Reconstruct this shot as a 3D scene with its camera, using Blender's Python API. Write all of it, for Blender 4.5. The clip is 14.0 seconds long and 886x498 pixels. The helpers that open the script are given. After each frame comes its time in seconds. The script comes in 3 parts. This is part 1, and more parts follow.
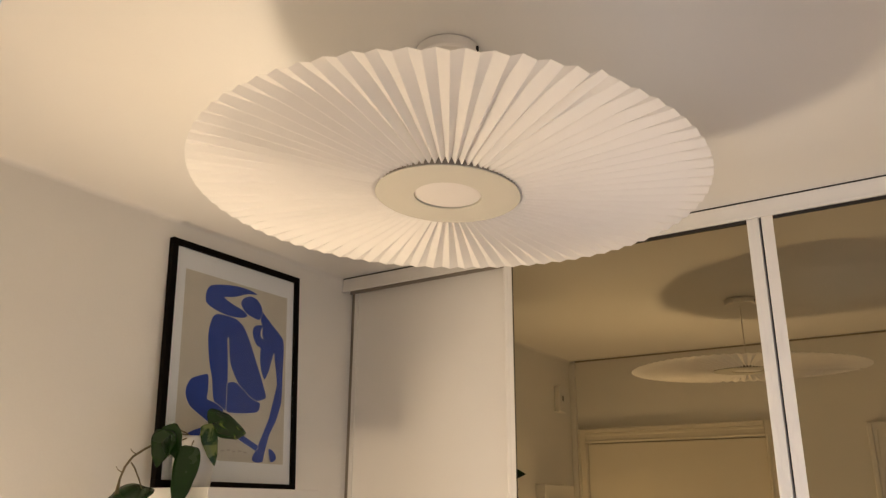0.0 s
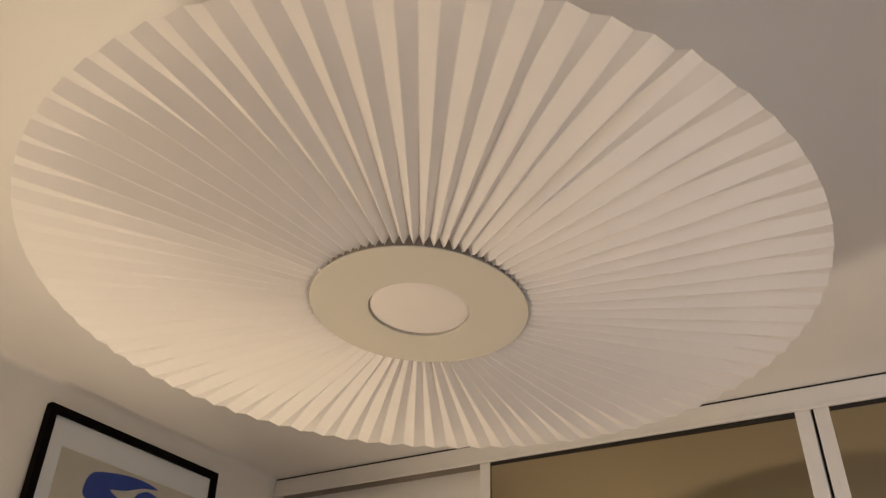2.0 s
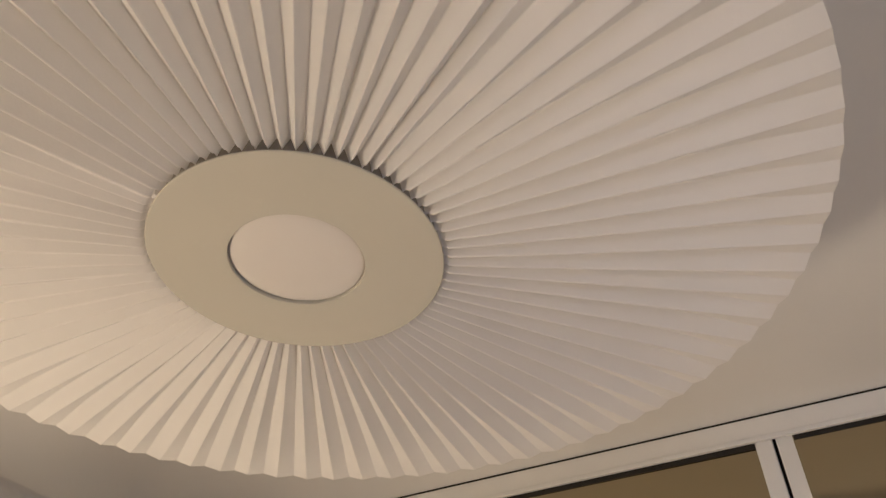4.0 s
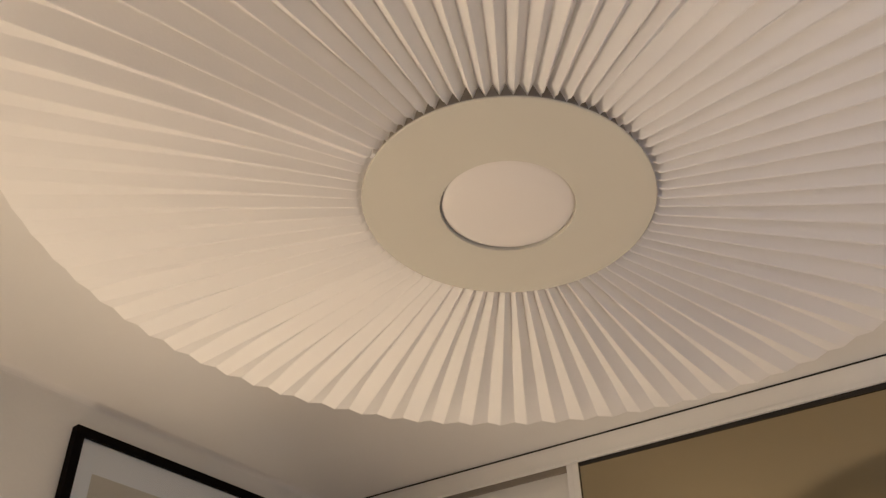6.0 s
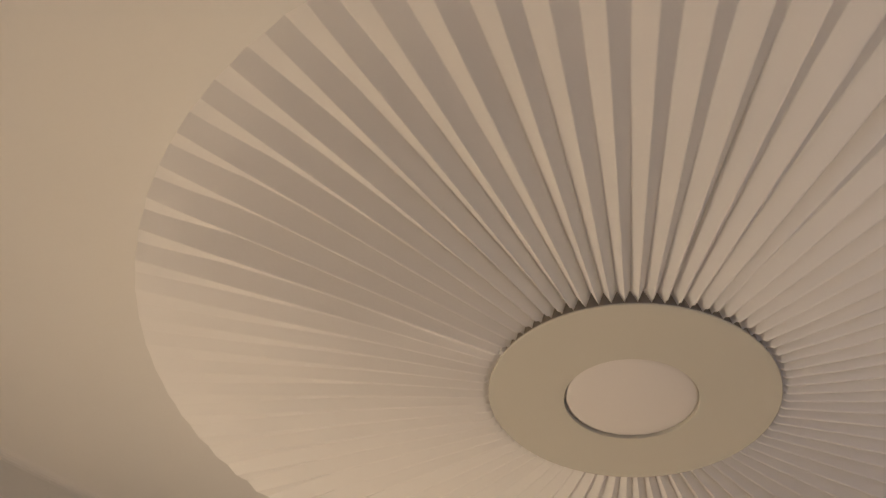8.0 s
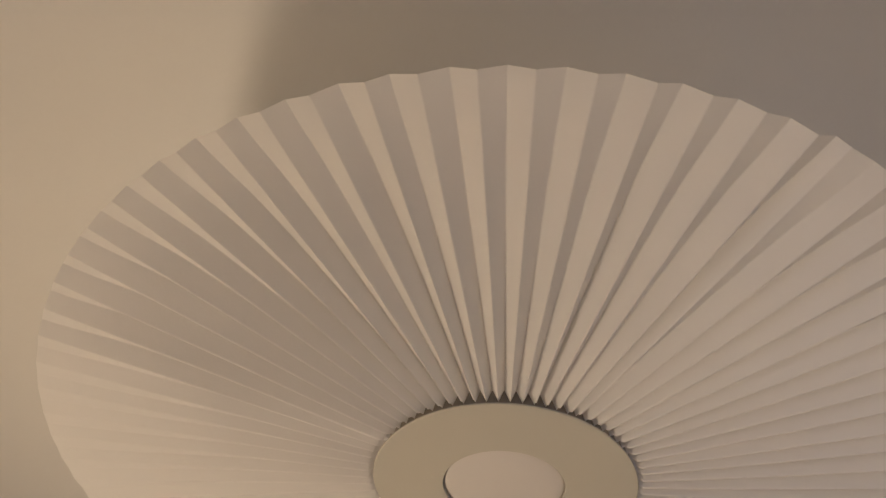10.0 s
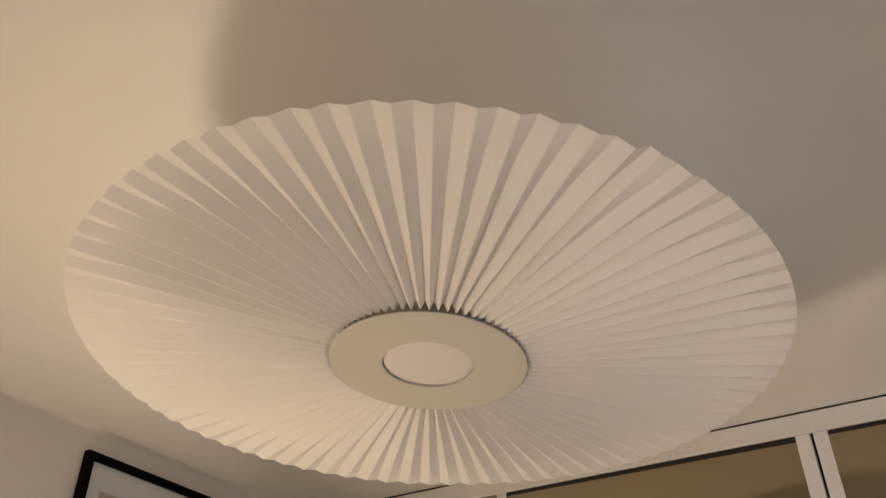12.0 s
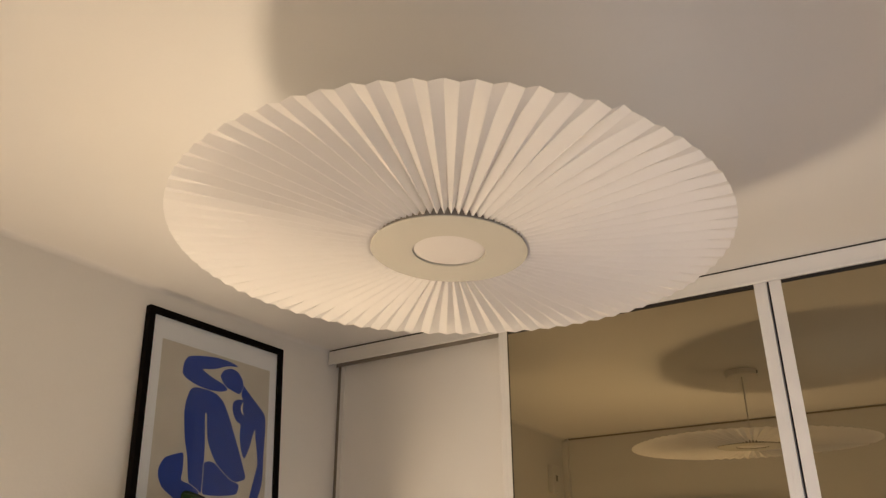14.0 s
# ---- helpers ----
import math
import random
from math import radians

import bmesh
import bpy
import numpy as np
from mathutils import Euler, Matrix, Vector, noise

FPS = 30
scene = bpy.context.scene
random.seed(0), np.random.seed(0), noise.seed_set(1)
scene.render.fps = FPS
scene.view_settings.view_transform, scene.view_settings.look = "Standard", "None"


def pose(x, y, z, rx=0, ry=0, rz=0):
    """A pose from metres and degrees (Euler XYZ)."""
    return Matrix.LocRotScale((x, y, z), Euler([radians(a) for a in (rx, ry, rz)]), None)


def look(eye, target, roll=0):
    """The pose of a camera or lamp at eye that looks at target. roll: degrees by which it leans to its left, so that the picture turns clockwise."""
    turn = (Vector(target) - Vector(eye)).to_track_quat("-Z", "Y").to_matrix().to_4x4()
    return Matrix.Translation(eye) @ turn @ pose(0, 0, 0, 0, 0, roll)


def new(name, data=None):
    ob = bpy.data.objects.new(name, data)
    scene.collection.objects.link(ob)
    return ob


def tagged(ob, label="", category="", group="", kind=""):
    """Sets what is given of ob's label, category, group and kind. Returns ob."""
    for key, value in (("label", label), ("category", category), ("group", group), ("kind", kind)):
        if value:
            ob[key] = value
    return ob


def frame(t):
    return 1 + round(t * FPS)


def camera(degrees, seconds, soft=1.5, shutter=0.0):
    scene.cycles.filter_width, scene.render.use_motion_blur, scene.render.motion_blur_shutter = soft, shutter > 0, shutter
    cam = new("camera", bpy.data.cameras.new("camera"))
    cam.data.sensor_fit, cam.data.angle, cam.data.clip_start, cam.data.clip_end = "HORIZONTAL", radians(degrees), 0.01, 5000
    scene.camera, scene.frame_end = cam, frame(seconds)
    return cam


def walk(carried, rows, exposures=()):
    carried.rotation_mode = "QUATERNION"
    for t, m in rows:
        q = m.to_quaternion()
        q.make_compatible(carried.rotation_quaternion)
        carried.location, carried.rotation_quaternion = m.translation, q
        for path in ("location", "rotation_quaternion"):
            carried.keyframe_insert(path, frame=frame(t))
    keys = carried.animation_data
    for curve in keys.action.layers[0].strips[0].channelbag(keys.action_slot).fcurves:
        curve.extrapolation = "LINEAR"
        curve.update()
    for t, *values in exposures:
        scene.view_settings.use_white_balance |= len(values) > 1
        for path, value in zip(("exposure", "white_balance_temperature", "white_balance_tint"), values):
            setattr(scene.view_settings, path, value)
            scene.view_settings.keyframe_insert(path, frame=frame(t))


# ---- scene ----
# the place is measured from the lamp's axis; the lamp's plate hangs at Z0
Z0 = 2.192
CEIL = 2.52
cam = camera(58.14, 14.0, soft=1.35, shutter=0.0)
PATH = [
    (0.0, 0.8004, -1.2271, -0.5886, 108.111, -0.233, 33.387),
    (0.5, 0.7343, -1.1090, -0.5836, 109.983, -0.531, 33.429),
    (1.0, 0.6830, -0.9562, -0.5497, 113.856, -0.984, 33.281),
    (1.5, 0.6042, -0.8604, -0.5433, 118.527, -1.355, 32.272),
    (2.0, 0.4934, -0.7627, -0.5222, 124.428, -1.694, 29.923),
    (4.5, 0.3578, -0.4680, -0.4934, 130.233, 1.662, 26.033),
    (5.0, 0.3180, -0.4806, -0.5084, 128.337, 1.913, 28.744),
    (5.5, 0.2951, -0.5003, -0.5126, 127.421, 1.485, 31.503),
    (6.0, 0.2874, -0.5315, -0.5041, 127.197, 0.689, 35.013),
    (6.5, 0.2883, -0.5591, -0.4998, 127.919, -0.244, 37.699),
    (7.0, 0.2901, -0.5842, -0.4959, 129.808, -1.482, 40.010),
    (7.5, 0.2980, -0.6017, -0.4873, 132.141, -2.680, 40.813),
    (8.0, 0.3083, -0.6170, -0.4783, 135.693, -3.559, 39.975),
    (8.5, 0.3157, -0.6289, -0.4732, 138.541, -3.347, 38.202),
    (9.0, 0.3318, -0.6259, -0.4623, 140.333, -2.094, 35.957),
    (11.5, 0.5230, -0.8138, -0.5258, 129.717, -0.766, 31.821),
    (12.0, 0.5709, -0.8615, -0.5403, 125.962, -0.586, 32.026),
    (12.5, 0.6060, -0.9231, -0.5531, 122.633, -0.298, 32.323),
    (13.0, 0.6352, -0.9973, -0.5576, 119.128, -0.066, 32.240),
    (13.5, 0.6588, -1.0548, -0.5619, 116.455, 0.148, 32.408),
    (14.0, 0.7007, -1.1373, -0.5808, 113.710, 0.341, 32.250),
]
EXPOSE = [
    (0.0, -0.2, 5990, 10.7),
    (1.0, -0.35, 5900, 11.2),
    (1.5, -0.42, 5880, 11.2),
    (2.0, -0.64, 5850, 11.2),
    (4.5, -0.72, 5650, 11.2),
    (5.5, -0.63, 5690, 11.7),
    (6.5, -0.72, 5750, 12.5),
    (7.5, -0.98, 5850, 13.2),
    (9.0, -1.17, 5950, 13.2),
    (11.5, -0.83, 5900, 11.5),
    (12.5, -0.63, 5900, 11.2),
    (14.0, -0.38, 5950, 11.2),
]
walk(cam, [(t, pose(x, y, Z0 + z, rx, ry, rz)) for t, x, y, z, rx, ry, rz in PATH], EXPOSE)

# ---------------------------------------------------------------- light
world = bpy.data.worlds.new("world")
scene.world = world
world.use_nodes = True
world.node_tree.nodes["Background"].inputs[0].default_value = (0.75, 0.82, 1.0, 1)
world.node_tree.nodes["Background"].inputs[1].default_value = 0.05


def lamp(name, kind, energy, colour, m, **sizes):
    data = bpy.data.lights.new(name, kind)
    data.energy, data.color = energy, colour
    if "radius" in sizes:
        data.shadow_soft_size = sizes["radius"]
    else:
        data.shape, data.size, data.size_y = "RECTANGLE", sizes["size"], sizes["size_y"]
    ob = new(name, data)
    ob.matrix_world = m
    return ob


# the warm table lamp beside the wall, below the picture; its shade opens upwards
bulb = lamp("table_lamp_bulb", "SPOT", 64.0, (1.0, 0.765, 0.49), look((-1.22, -0.25, 0.98), (0.22, 0.38, 2.05)), radius=0.11)
bulb.data.spot_size, bulb.data.spot_blend = radians(116), 1.0
# point light added off the bulb, warm fill for the door and walls
lamp("table_lamp_fill", "POINT", 35.5, (1.0, 0.73, 0.44), pose(-1.10, -0.46, 0.80), radius=0.13)
# added cool fill light, in an unseen opening made in the east wall
lamp("east_fill", "AREA", 4.4, (0.86, 0.90, 1.0), look((1.27, 0.15, 0.85), (-0.6, 0.15, 1.6)), size=1.1, size_y=1.4)
# daylight of the hall, by the open doorway
lamp("hall_daylight", "AREA", 41.0, (0.90, 0.885, 1.0), look((0.95, -2.95, 1.35), (0.3, 0.5, 1.9)), size=1.1, size_y=1.6)

# ---------------------------------------------------------------- materials


def mat(name, colour, rough=0.5, metal=0.0, var=0.06, scale=6.0, bump=0.0, bump_scale=200.0, rough_var=0.08, spec=0.5):
    """A plain surface with blotches at one scale, grain at another and a fine relief."""
    m = bpy.data.materials.new(name)
    m.use_nodes = True
    n, l = m.node_tree.nodes, m.node_tree.links
    b = n["Principled BSDF"]
    b.inputs["Metallic"].default_value = metal
    b.inputs["Specular IOR Level"].default_value = spec
    tc = n.new("ShaderNodeTexCoord")
    big = n.new("ShaderNodeTexNoise")
    big.inputs["Scale"].default_value, big.inputs["Detail"].default_value = scale, 4
    fine = n.new("ShaderNodeTexNoise")
    fine.inputs["Scale"].default_value, fine.inputs["Detail"].default_value = bump_scale, 3
    l.new(tc.outputs["Object"], big.inputs["Vector"])
    l.new(tc.outputs["Object"], fine.inputs["Vector"])
    add = n.new("ShaderNodeMath")
    add.operation = "MULTIPLY_ADD"
    l.new(fine.outputs["Fac"], add.inputs[0])
    add.inputs[1].default_value = 0.35
    l.new(big.outputs["Fac"], add.inputs[2])
    ramp = n.new("ShaderNodeMapRange")
    l.new(add.outputs[0], ramp.inputs["Value"])
    ramp.inputs["From Min"].default_value, ramp.inputs["From Max"].default_value = 0.35, 1.0
    ramp.inputs["To Min"].default_value, ramp.inputs["To Max"].default_value = 1 - var, 1 + var
    mul = n.new("ShaderNodeVectorMath")
    mul.operation = "SCALE"
    mul.inputs[0].default_value = colour
    l.new(ramp.outputs[0], mul.inputs["Scale"])
    l.new(mul.outputs[0], b.inputs["Base Color"])
    rr = n.new("ShaderNodeMapRange")
    l.new(big.outputs["Fac"], rr.inputs["Value"])
    rr.inputs["To Min"].default_value, rr.inputs["To Max"].default_value = max(rough - rough_var, 0.01), min(rough + rough_var, 1)
    l.new(rr.outputs[0], b.inputs["Roughness"])
    if bump:
        bp = n.new("ShaderNodeBump")
        bp.inputs["Strength"].default_value, bp.inputs["Distance"].default_value = bump, 0.002
        l.new(fine.outputs["Fac"], bp.inputs["Height"])
        l.new(bp.outputs[0], b.inputs["Normal"])
    return m


def paper(name, colour, through_share):
    """Thin pleated card that lets some light through."""
    m = mat(name, colour, 0.85, var=0.02, scale=9.0, bump=0.08, bump_scale=450.0, spec=0.2)
    n, l = m.node_tree.nodes, m.node_tree.links
    tr = n.new("ShaderNodeBsdfTranslucent")
    tr.inputs["Color"].default_value = (*colour, 1)
    mix = n.new("ShaderNodeMixShader")
    mix.inputs[0].default_value = through_share
    l.new(n["Principled BSDF"].outputs[0], mix.inputs[1])
    l.new(tr.outputs[0], mix.inputs[2])
    l.new(mix.outputs[0], n["Material Output"].inputs["Surface"])
    return m


def leaf_material(name, patch=0.63, pale=(0.26, 0.30, 0.07)):
    m = mat(name, (0.04, 0.10, 0.02), 0.26, var=0.3, scale=14.0, bump=0.12, bump_scale=60.0, spec=0.30)
    n, l = m.node_tree.nodes, m.node_tree.links
    tc = n.new("ShaderNodeTexCoord")
    no = n.new("ShaderNodeTexNoise")
    no.inputs["Scale"].default_value, no.inputs["Detail"].default_value, no.inputs["Distortion"].default_value = 26.0, 6, 0.8
    l.new(tc.outputs["Object"], no.inputs["Vector"])
    ra = n.new("ShaderNodeValToRGB")
    ra.color_ramp.elements[0].position, ra.color_ramp.elements[0].color = patch - 0.03, (0.009, 0.036, 0.003, 1)
    ra.color_ramp.elements[1].position, ra.color_ramp.elements[1].color = patch + 0.03, (*pale, 1)
    l.new(no.outputs["Fac"], ra.inputs[0])
    l.new(ra.outputs[0], n["Principled BSDF"].inputs["Base Color"])
    return m


M_CEIL = mat("ceiling_paint", (0.80, 0.79, 0.77), 0.9, var=0.02, scale=2.5, bump=0.10, bump_scale=160.0, spec=0.2)
M_WALL = mat("wall_paint", (0.80, 0.79, 0.76), 0.85, var=0.025, scale=2.0, bump=0.15, bump_scale=140.0, spec=0.25)
M_TRIM = mat("white_lacquer", (0.80, 0.79, 0.76), 0.45, var=0.03, scale=7.0, bump=0.05)
M_PANEL = mat("white_laminate", (0.78, 0.77, 0.75), 0.38, var=0.025, scale=3.0, bump=0.05)
M_ALU = mat("white_aluminium", (0.73, 0.72, 0.70), 0.4, var=0.03, scale=12.0, bump=0.03)
# near-black, paints the shade into gaps; the canopy's screw has it too
M_DARK = mat("dark_gap", (0.015, 0.014, 0.013), 0.8, var=0.2)
M_SEAL = mat("rubber_seal", (0.014, 0.011, 0.008), 0.7, var=0.2)
M_RAIL_SHADE = mat("under_rail_shade", (0.30, 0.265, 0.225), 0.7, var=0.15)
M_MIRROR = mat("bronze_mirror", (0.382, 0.325, 0.213), 0.012, 1.0, var=0.012, scale=1.5, rough_var=0.004)
M_PAPER = paper("pleated_card", (0.91, 0.895, 0.88), 0.40)
M_PLATE = mat("plate_paint", (0.54, 0.52, 0.45), 0.6, var=0.02, scale=10.0, bump=0.05, bump_scale=400.0)
M_DIFF = mat("opal_diffuser", (0.68, 0.65, 0.62), 0.5, var=0.01, scale=10.0)
M_DRUM = mat("drum_shade", (0.30, 0.27, 0.23), 0.6, var=0.1)
M_STEEL = mat("white_steel", (0.78, 0.76, 0.73), 0.4, var=0.03)
M_BLACK = mat("black_frame_wood", (0.005, 0.004, 0.0035), 0.65, var=0.25, scale=30.0, bump=0.15, spec=0.04)
M_MAT = mat("picture_mat", (0.80, 0.81, 0.85), 0.9, var=0.02)
M_PRINT = mat("print_ground", (0.56, 0.52, 0.46), 0.8, var=0.10, scale=16.0)
M_BLUE = mat("blue_gouache", (0.014, 0.050, 0.33), 0.8, var=0.16, scale=22.0)
M_PALE = mat("pale_paper", (0.66, 0.63, 0.58), 0.8, var=0.04)
M_INK = mat("pencil_grey", (0.40, 0.36, 0.31), 0.8, var=0.1)
M_POT = mat("glazed_pot", (0.56, 0.56, 0.55), 0.3, var=0.03, scale=14.0)
M_SOIL = mat("potting_soil", (0.03, 0.02, 0.014), 0.95, var=0.4, scale=60.0, bump=0.6)
M_LEAF = leaf_material("pothos_leaf", 0.76)
M_LEAF_PATCHED = leaf_material("pothos_leaf_patched", 0.645)
M_LEAF_PALE = leaf_material("pothos_leaf_pale", 0.50, (0.12, 0.16, 0.045))
M_STEM = mat("pothos_stem", (0.14, 0.11, 0.05), 0.6, var=0.2, scale=40.0)
M_FLOOR = mat("oak_floor", (0.32, 0.22, 0.13), 0.45, var=0.2, scale=5.0, bump=0.1)
M_DOOR = mat("cream_door", (0.79, 0.75, 0.65), 0.34, var=0.03, scale=4.0, bump=0.05)
M_GREY = mat("grey_plastic", (0.25, 0.24, 0.22), 0.5, var=0.1)

# ---------------------------------------------------------------- helpers of this scene


def part(name, bm, material, parent=None, label="", smooth=False):
    me = bpy.data.meshes.new(name)
    bmesh.ops.recalc_face_normals(bm, faces=bm.faces)
    bm.to_mesh(me)
    bm.free()
    me.materials.append(material)
    if smooth:
        for p in me.polygons:
            p.use_smooth = True
    ob = new(name, me)
    if parent is not None:
        ob.parent = parent
    if label:
        ob["label"] = label
    return ob


def empty(name, x, y, z, label, category, group=""):
    ob = new(name)
    ob.empty_display_size = 0.05
    ob.matrix_world = pose(x, y, z)
    return tagged(ob, label, category, group)


def box(x0, x1, y0, y1, z0, z1, bevel=0.0, bm=None):
    bm = bm or bmesh.new()
    vs = [bm.verts.new((x, y, z)) for x in (x0, x1) for y in (y0, y1) for z in (z0, z1)]
    fs = [bm.faces.new([vs[i] for i in q]) for q in ((0, 1, 3, 2), (4, 6, 7, 5), (0, 4, 5, 1), (2, 3, 7, 6), (0, 2, 6, 4), (1, 5, 7, 3))]
    if bevel:
        es = list({e for f in fs for e in f.edges})
        bmesh.ops.bevel(bm, geom=es, offset=bevel, segments=2, affect="EDGES", profile=0.5)
    return bm


def lathe(profile, steps=64, bm=None):
    """A turned body from (radius, height) pairs; radius 0 closes it."""
    bm = bm or bmesh.new()
    rings = []
    for r, z in profile:
        if r <= 0:
            rings.append([bm.verts.new((0, 0, z))])
        else:
            rings.append([bm.verts.new((r * math.cos(2 * math.pi * k / steps), r * math.sin(2 * math.pi * k / steps), z)) for k in range(steps)])
    for a, b in zip(rings, rings[1:]):
        for k in range(steps):
            j = (k + 1) % steps
            q = [a[k % len(a)], a[j % len(a)], b[j % len(b)], b[k % len(b)]]
            q = list(dict.fromkeys(q))
            if len(q) > 2:
                bm.faces.new(q)
    return bm


def prism(points, along, bm=None):
    """A closed outline (list of 3D points) pushed along a vector."""
    bm = bm or bmesh.new()
    a = [bm.verts.new(p) for p in points]
    b = [bm.verts.new(Vector(p) + Vector(along)) for p in points]
    n = len(points)
    bm.faces.new(a)
    bm.faces.new(b[::-1])
    for k in range(n):
        bm.faces.new([a[k], b[k], b[(k + 1) % n], a[(k + 1) % n]])
    return bm


def tube(points, r0, r1, sides=8, bm=None):
    bm = bm or bmesh.new()
    rings = []
    pts = [Vector(p) for p in points]
    for i, p in enumerate(pts):
        d = (pts[min(i + 1, len(pts) - 1)] - pts[max(i - 1, 0)]).normalized()
        u = (Vector((0.3, 0.9, 0.31)).cross(d)).normalized()
        w = d.cross(u)
        r = r0 + (r1 - r0) * i / (len(pts) - 1)
        rings.append([bm.verts.new(p + r * (math.cos(2 * math.pi * k / sides) * u + math.sin(2 * math.pi * k / sides) * w)) for k in range(sides)])
    for a, b in zip(rings, rings[1:]):
        for k in range(sides):
            bm.faces.new([a[k], a[(k + 1) % sides], b[(k + 1) % sides], b[k]])
    bm.faces.new(rings[0][::-1])
    bm.faces.new(rings[-1])
    return bm


def smooth_loop(points, steps=6):
    """A closed curve through the points (Catmull-Rom)."""
    out, n = [], len(points)
    for i in range(n):
        p0, p1, p2, p3 = (np.array(points[(i + k) % n], float) for k in (-1, 0, 1, 2))
        for s in range(steps):
            t = s / steps
            out.append(tuple(0.5 * (2 * p1 + (p2 - p0) * t * 0.7 + (2 * p0 - 5 * p1 + 4 * p2 - p3) * t * t * 0.7 + (3 * p1 - p0 - 3 * p2 + p3) * t ** 3 * 0.7
                                + (1 - 0.7) * ((-2 * p1 + 2 * p2) * (3 * t * t - 2 * t ** 3)))))
    return out


# ---------------------------------------------------------------- the room
XL, XR = -1.318, 1.22          # side walls
YC, YB = 1.224, -1.085         # cupboard front, back wall
ZR = Z0 + 0.268                # underside of the cupboard's top rail
DOOR_TOP = Z0 - 0.192
OPEN_X0, OPEN_X1 = 0.43, 1.14  # doorway in the back wall
OPEN_TOP = DOOR_TOP - 0.045
T = 0.10


def structure(name, bm, material, label):
    return tagged(part(name, bm, material), label, "structure", kind="structure")


structure("floor", box(XL - T, 2.2, -4.1, 2.0, -0.1, 0.0), M_FLOOR, "oak floor boards of the small room")
structure("ceiling", box(XL - T, 2.2, -4.1, 2.0, CEIL, CEIL + 0.12), M_CEIL, "white painted plaster ceiling")
structure("wall_west", box(XL - T, XL, YB - T, 2.0, 0, CEIL), M_WALL, "white painted wall behind the picture shelf")
# out of view; the opening is made up to hold the fill light
bm = box(XR, XR + T, YB - T, -0.42, 0, CEIL)
box(XR, XR + T, 0.72, 2.0, 0, CEIL, bm=bm)
box(XR, XR + T, -0.42, 0.72, 0, 0.10, bm=bm)
box(XR, XR + T, -0.42, 0.72, 1.62, CEIL, bm=bm)
structure("wall_east", bm, M_WALL, "white painted side wall with an opening made for the fill light")
ARC = [radians(a) for a in (0, 18, 36, 54, 72, 90)]
bm = prism([(XL - 0.001, YB - 0.05, CEIL + 0.001)] + [(XL + 0.016 * (1 - math.cos(a)), YB - 0.05, CEIL - 0.016 * (1 - math.sin(a))) for a in ARC], (0, YC - YB + 0.04, 0))
structure("trim_cove", bm, M_CEIL, "painted-over rounded joint between wall and ceiling")
structure("wall_north", box(XL, XR, 1.88, 2.0, 0, CEIL), M_WALL, "back of the built-in cupboard")
# back wall with a closed door and an open doorway
DX0, DX1 = -1.232, -0.166
bm = box(XL, DX0, YB - T, YB, 0, CEIL)
box(DX0, DX1, YB - T, YB, DOOR_TOP, CEIL, bm=bm)
box(DX1, OPEN_X0, YB - T, YB, 0, CEIL, bm=bm)
box(OPEN_X0, OPEN_X1, YB - T, YB, OPEN_TOP, CEIL, bm=bm)
box(OPEN_X1, XR, YB - T, YB, 0, CEIL, bm=bm)
structure("wall_south", bm, M_WALL, "white painted wall with a door and an open doorway")
# the hall behind it
bm = box(XL - T, XL, -4.0, YB - T, 0, CEIL)
box(2.1, 2.2, -4.0, YB - T, 0, CEIL, bm=bm)
box(XL - T, 2.2, -4.1, -4.0, 0, CEIL, bm=bm)
box(XR + T, 2.2, YB - T, YB, 0, CEIL, bm=bm)
structure("wall_hall", bm, M_WALL, "white painted walls of the hall")


def casing(x0, x1, top, parent, w=0.085, surface=M_DOOR, relief=1.0):
    """Moulded architrave round an opening in the back wall."""
    for name, a in (("jamb", (x0 - w, x0, 0, top + w)), ("jamb", (x1, x1 + w, 0, top + w)), ("head", (x0, x1, top, top + w))):
        u0 = max(a[0], XL + 0.039)
        b = box(u0, a[1], YB, YB + 0.018, a[2], a[3], 0.003)
        # a rounded outer band, a step inside it and a bead at the opening
        for near, far, rise in ((0.002, 0.026, 0.018), (0.026, 0.046, 0.007), (w - 0.014, w - 0.002, 0.006)):
            proud = 0.018 + relief * rise
            if name == "head":
                box(a[0], a[1], YB + 0.016, YB + proud, a[3] - far, a[3] - near, 0.004, b)
            elif a[0] < x0:
                box(max(a[0] + near, u0 + 0.001), max(a[0] + far, u0 + 0.012), YB + 0.016, YB + proud, a[2], a[3] - near, 0.004, b)
            else:
                box(a[1] - far, a[1] - near, YB + 0.016, YB + proud, a[2], a[3] - near, 0.004, b)
        part(name, b, surface, parent)


door = structure("door_1", box(DX0 + 0.0055, DX1 - 0.0055, YB - 0.05, YB - 0.006, 0.006, DOOR_TOP - 0.006, 0.002), M_DOOR, "closed cream painted flush door")
casing(DX0, DX1, DOOR_TOP, door)
# near-black backing, so that the gap round the leaf reads as shaded
part("rebate_shade", box(DX0, DX1, YB - 0.075, YB - 0.052, 0, DOOR_TOP), M_DARK, door, "dark sheet for the shade in the gap round the door leaf")
bm = lathe([(0, 0), (0.024, 0), (0.024, 0.006), (0.009, 0.008), (0.009, 0.045), (0, 0.045)], 20)
bmesh.ops.transform(bm, matrix=pose(DX1 - 0.06, YB - 0.012, 1.02, -90), verts=bm.verts)
box(DX1 - 0.17, DX1 - 0.05, YB + 0.022, YB + 0.036, 1.01, 1.028, 0.004, bm)
part("door_handle", bm, M_STEEL, door, "brushed lever handle")
opening = structure("door_2", box(OPEN_X0, OPEN_X1, YB - T, YB, 0.0, 0.012), M_DOOR, "threshold of the open doorway")
